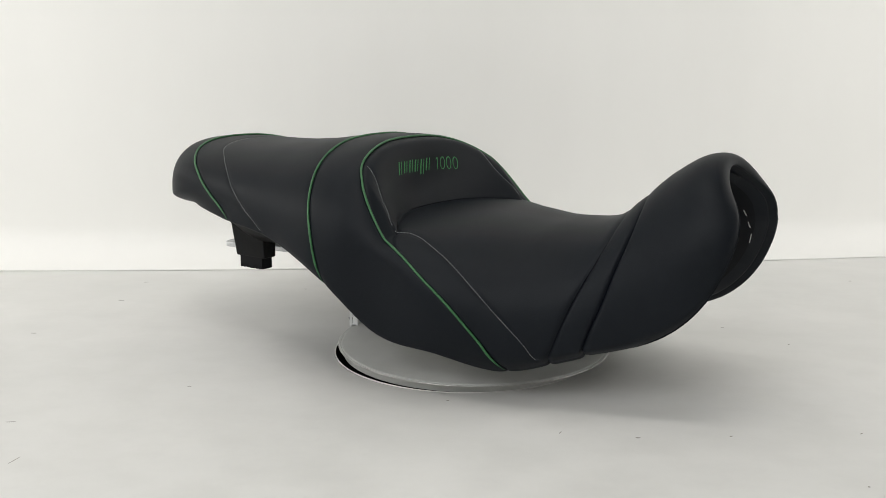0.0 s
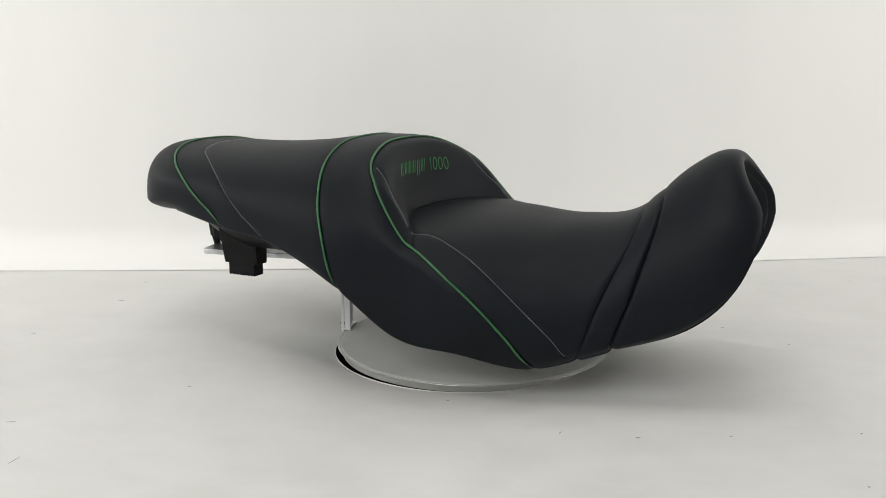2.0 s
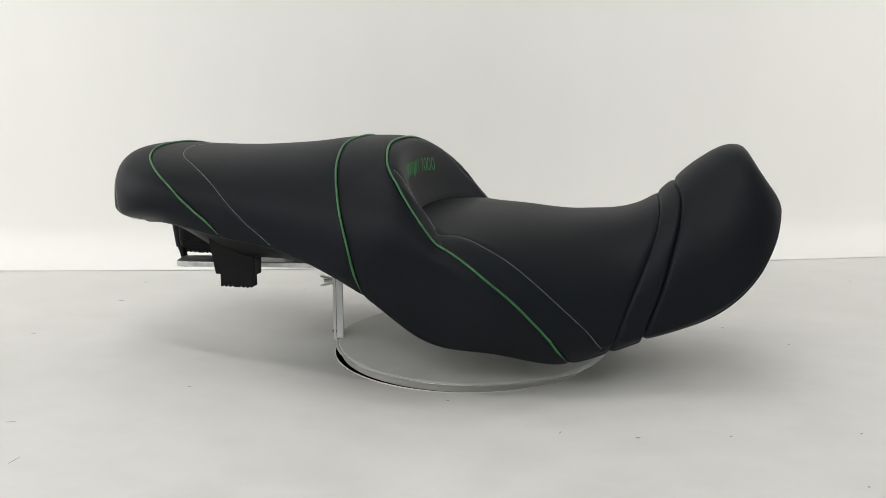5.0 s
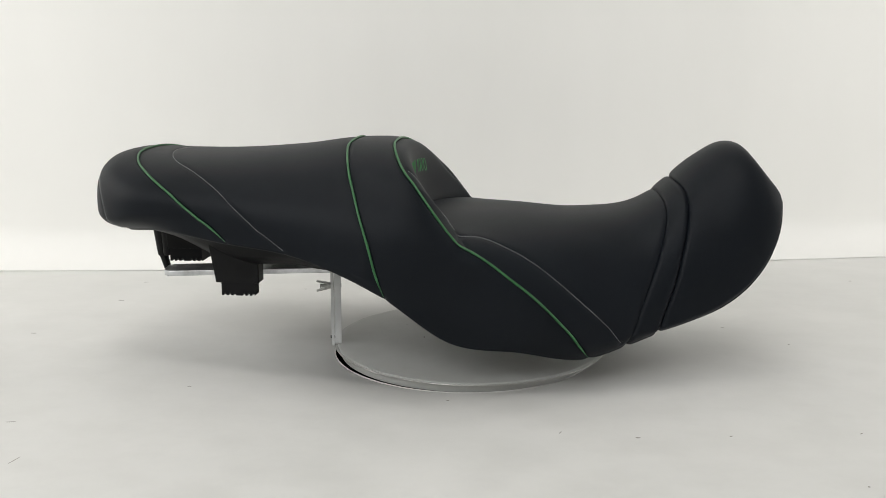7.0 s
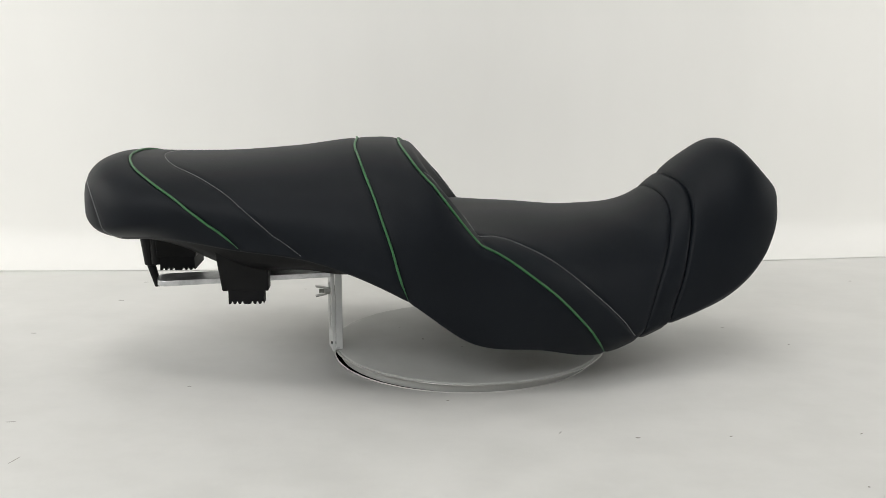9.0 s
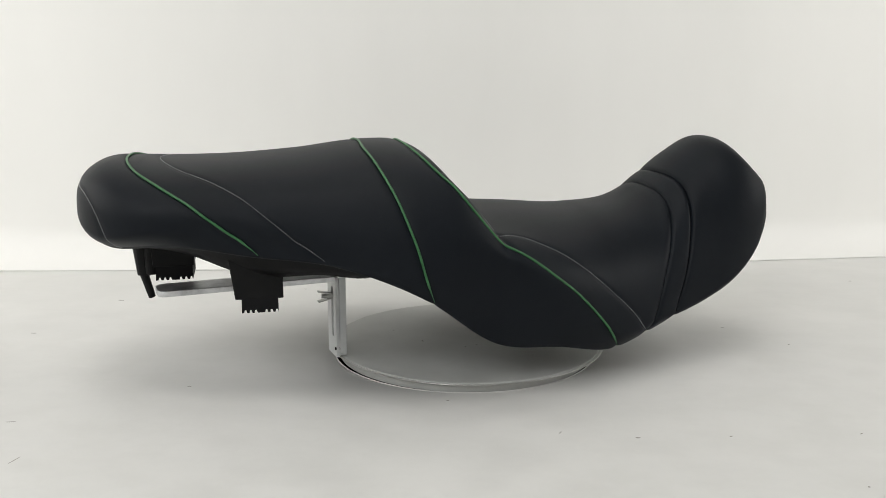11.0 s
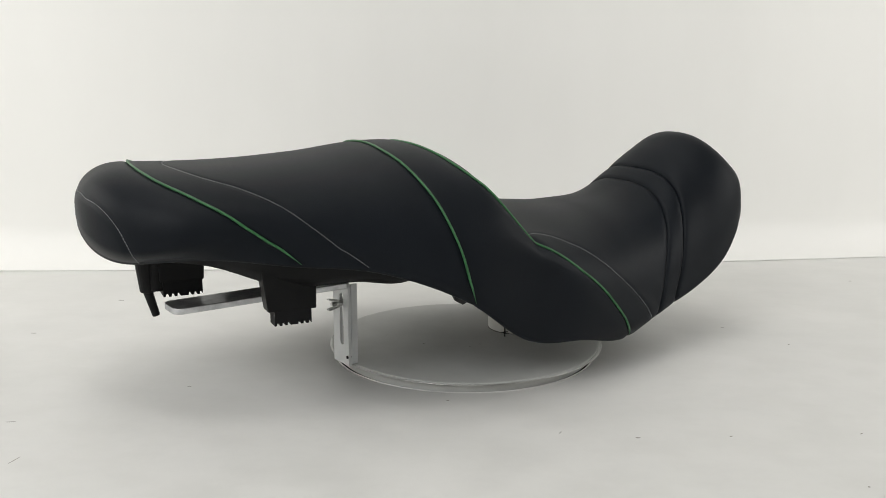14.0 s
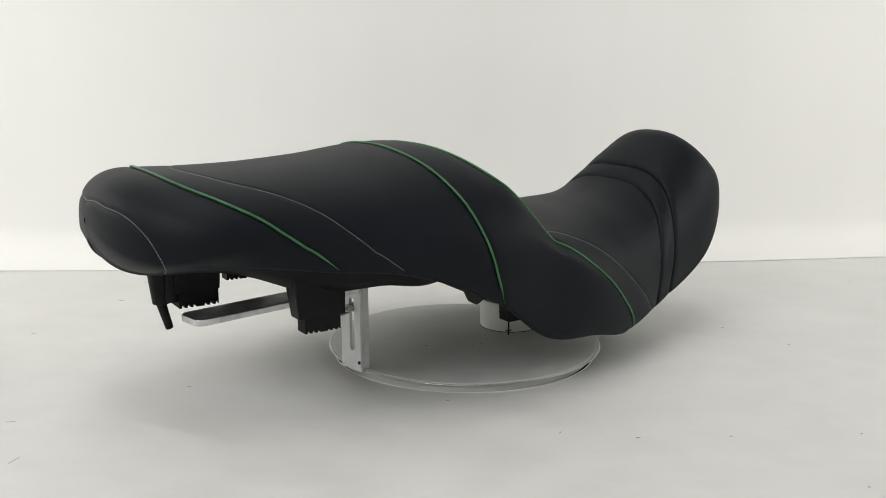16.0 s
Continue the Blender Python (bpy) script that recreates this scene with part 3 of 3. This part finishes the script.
def build_foot(parent, side, up=0.0):
    ya, yb = sorted((side * 0.1065, side * 0.0885))
    bm = box_bm(-0.2592, -0.2080, ya - 0.003, yb + 0.003, 0.0885 + up, 0.1340, 0.0012, 0.0030)
    for v in bm.verts:
        v.co.x += 0.0030 * (1 - (v.co.z - 0.0885 - up) / (0.0455 - up))
    foot = part("mounting_foot", bm, PLASTIC, parent, "black plastic mounting foot")
    ya, yb = sorted((side * 0.1062, side * 0.0900))
    part("rubber_pad", toothed_bm(-0.2475, -0.2130, ya, yb, 0.0753 + up, 0.0905 + up), RUBBER, foot, "black rubber pad with toothed lower edge")


def build_seat():
    root = tagged(new("motorcycle_seat"), "black vinyl two-up motorcycle seat with green piping", "motorcycle seat")
    rear, midp, wing, band_a, band_b = (lambda V, l=l: seam_x(l, V) for l in (REAR_PIPING, MID_PIPING, WING_PIPING, BAND_REAR, BAND_FRONT))
    panel("tail_panel", lambda V: np.full_like(V, X0), rear, 1.0, 60, 121, 0.0012, 0.0, root, "plain black vinyl tail panel", (False, True))
    panel("passenger_panel", rear, midp, 1.0, 120, 141, 0.0012, 0.0, root, "smooth black vinyl passenger pad")
    panel("hump_panel", midp, wing, 1.0, 70, 141, 0.0012, 0.0004, root, "black vinyl band between two green pipings")
    panel("backrest_panel", wing, lambda V: seam_x(CUSHION_BACK, V), 0.471, 70, 121, 0.0016, 0.0, root, "sloping black vinyl rider backrest")
    panel("rider_panel", wing_or_back, band_a, 1.0, 130, 181, 0.0018, 0.0, root, "smooth black vinyl rider cushion")
    panel("band_panel", band_a, band_b, 1.0, 40, 141, 0.0030, 0.0008, root, "narrow raised black vinyl band", dents=False, crisp=0.0022)
    panel("nose_panel", band_b, lambda V: X1 - 0.005 - 0.0045 * np.clip((np.abs(V) - 0.3) / 0.4, 0, 1) ** 2 * (3 - 2 * np.clip((np.abs(V) - 0.3) / 0.4, 0, 1)) - 0.026 * np.abs(V) ** 5, 1.0, 130, 141, 0.0030, 0.0006, root, "rounded black vinyl seat nose", (True, False), dents=False, crisp=0.0022)
    piping("piping", REAR_PIPING, root)
    piping("piping", MID_PIPING, root)
    piping("piping", WING_PIPING, root)
    for path in STITCHES:
        stitching(path, root)
    for side in (1, -1):
        for a, b in (((0.283, 0.0383, 0.1769), (0.2849, 0.04, 0.1736)), ((0.2876, 0.0424, 0.1712), (0.2903, 0.0456, 0.1655)), ((0.292, 0.0507, 0.1592), (0.2928, 0.0559, 0.1518)), ((0.2931, 0.0599, 0.1462), (0.2911, 0.0638, 0.1368)), ((0.2865, 0.0639, 0.1304), (0.2816, 0.0653, 0.1221))):
            near = [on_lining(p, side) for p in (a, [(i + j) / 2 for i, j in zip(a, b)], b)]
            v, f = tube(near, 0.0004, 6)
            part_mesh("recess_stitch", mesh_of("recess_stitch", v, f, WHITE_THREAD), root, "long white basting stitch")
    build_inner_shell(root)
    build_pan(root)
    for side in (-1, 1):
        build_foot(root, side, 0.009 if side > 0 else 0.0)
    # rear rest pad and latch pin
    pad = part("rest_pad", box_bm(-0.3370, -0.2925, -0.0260, 0.0300, 0.1060, 0.1440, 0.0012, 0.0020), PLASTIC, root, "black plastic rest pad")
    part("rubber_pad", toothed_bm(-0.3325, -0.2960, -0.0235, 0.0270, 0.0920, 0.1070), RUBBER, pad, "black rubber pad with toothed lower edge")
    boss = part("latch_boss", moved(cyl_bm(0.0075, 0.0130, 0.0, 0.046, 20, 0.0012), pose(-0.3445, -0.0080, 0.0950)), PLASTIC, root, "tapered black plastic boss")
    part("latch_rib", moved(cyl_bm(0.0068, 0.0085, 0.0, 0.040, 20, 0.0012), pose(-0.3360, -0.0150, 0.0975)), PLASTIC, boss, "round black plastic rib")
    part("latch_pin", moved(cyl_bm(0.0036, 0.0046, -0.0270, 0.002, 16, 0.0012), pose(-0.3455, -0.0100, 0.0975, 0, -15, 0)), PLASTIC, boss, "black latch pin")
    # front hooks below the rider cushion
    part("front_hook", box_bm(0.012, 0.034, -0.060, -0.040, 0.034, 0.075, 0.0010, 0.001), PLASTIC, root, "black plastic front hook")
    part("hook_teeth", toothed_bm(0.034, 0.046, -0.052, -0.042, 0.034, 0.060, 5), PLASTIC, root, "small black toothed block")
    screw = part("hook_screw", moved(cyl_bm(0.0009, 0.0009, -0.019, 0.0, 10), pose(0.022, -0.047, 0.0345)), PLASTIC, root, "thin dark hanging screw")
    part("cross_pin", moved(cyl_bm(0.0006, 0.0006, -0.004, 0.004, 8), pose(0.022, -0.047, 0.0205, 0, 90, 0)), PLASTIC, screw)
    hook = bmesh.new()
    prof = [(-0.070, 0.104), (-0.054, 0.072), (-0.047, 0.068), (-0.042, 0.070), (-0.020, 0.085), (-0.020, 0.100)]
    rims = [[hook.verts.new((x, y, z)) for x, z in prof] for y in (-0.083, -0.077)]
    hook.faces.new(rims[0])
    hook.faces.new(rims[1][::-1])
    for k in range(len(prof)):
        m = (k + 1) % len(prof)
        hook.faces.new((rims[0][m], rims[0][k], rims[1][k], rims[1][m]))
    bmesh.ops.recalc_face_normals(hook, faces=hook.faces[:])
    part("base_tab", hook, GREY_PLASTIC, root, "dark grey plastic tab")
    return root


seat = build_seat()


# ---- embroidery on the backrest ----
def on_backrest(a, b):
    """Skin position for a across (towards the far side) and b up the slope from the letters' foot, in metres."""
    X = -0.0215 - (b + 0.0043 - 0.025 * a) * 0.62
    v = np.linspace(0, 0.4, 200)
    V = np.empty_like(a)
    for i, (x, y) in enumerate(zip(X, a)):
        ys = -skin(np.full_like(v, x), v)[:, 1]
        V[i] = -np.sign(y) * np.interp(abs(y), ys, v)
    return lifted(X, V, 0.0002)


def stroke(points, parent, radius=0.00062):
    p = np.array(points, float)
    k = np.linspace(0, len(p) - 1, 12 * (len(p) - 1) + 1)
    q = np.stack([np.interp(k, np.arange(len(p)), p[:, i]) for i in (0, 1)], 1)
    v, f = tube(on_backrest(q[:, 0], q[:, 1]), radius, 6)
    return v, f


def embroidery(name, strokes, parent, label):
    verts, faces = [], []
    for s in strokes:
        v, f = stroke(s, parent)
        faces += [tuple(i + len(verts) for i in g) for g in f]
        verts += v
    part_mesh(name, mesh_of(name, verts, faces, GREEN_THREAD), parent, label)


def oval(cx, cy, rx, ry, n=14):
    return [(cx + rx * math.sin(2 * math.pi * k / n), cy + ry * math.cos(2 * math.pi * k / n)) for k in range(n + 1)]


def build_embroidery(parent):
    h = 0.0150
    # the word mark as plain slanted bars of its size, a broad and a narrow one in turn
    for x, lo, hi in ((-0.0490, 0.0, 1.0), (-0.0365, 0.05, 0.95), (-0.0245, 0.0, 0.98), (-0.0130, 0.0, 0.95), (-0.0015, -0.25, 0.95), (0.0095, 0.0, 1.0)):
        bar = [[(x + d + 0.0010, hi * h), (x + d - 0.0010, lo * h)] for d in (-0.0030, -0.0022, 0.0026)]
        embroidery("embroidered_bar", bar, parent, "green embroidered bar")
    embroidery("embroidered_digit", [[(0.0270, 0.0), (0.0270, h), (0.0250, h * 0.82)]], parent, "green embroidered digit 1")
    for x in (0.0358, 0.0462, 0.0570):
        embroidery("embroidered_digit", [oval(x, h / 2, 0.0037, h / 2)], parent, "green embroidered digit 0")


build_embroidery(seat)

# ---- the turning of the plate and all that stands on it ----
TURN = ((0.0, -29.39), (2.0, -20.95), (4.0, -12.55), (6.5, -2.09), (9.0, 8.31), (11.5, 18.67), (14.0, 29.12), (16.0, 37.53))


def motions():
    for thing, base in ((turntable, pose(0, 0, TOP)), (seat, pose(0, -0.0014, TOP, 0, 0, -2.827)), (bracket, pose(-0.1538, -0.0060, TOP, 0, 0, 8.0)), (riser, pose(0.0815, 0.0230, TOP))):
        walk(thing, [(t, pose(0, 0, 0, 0, 0, a) @ base) for t, a in TURN])


motions()
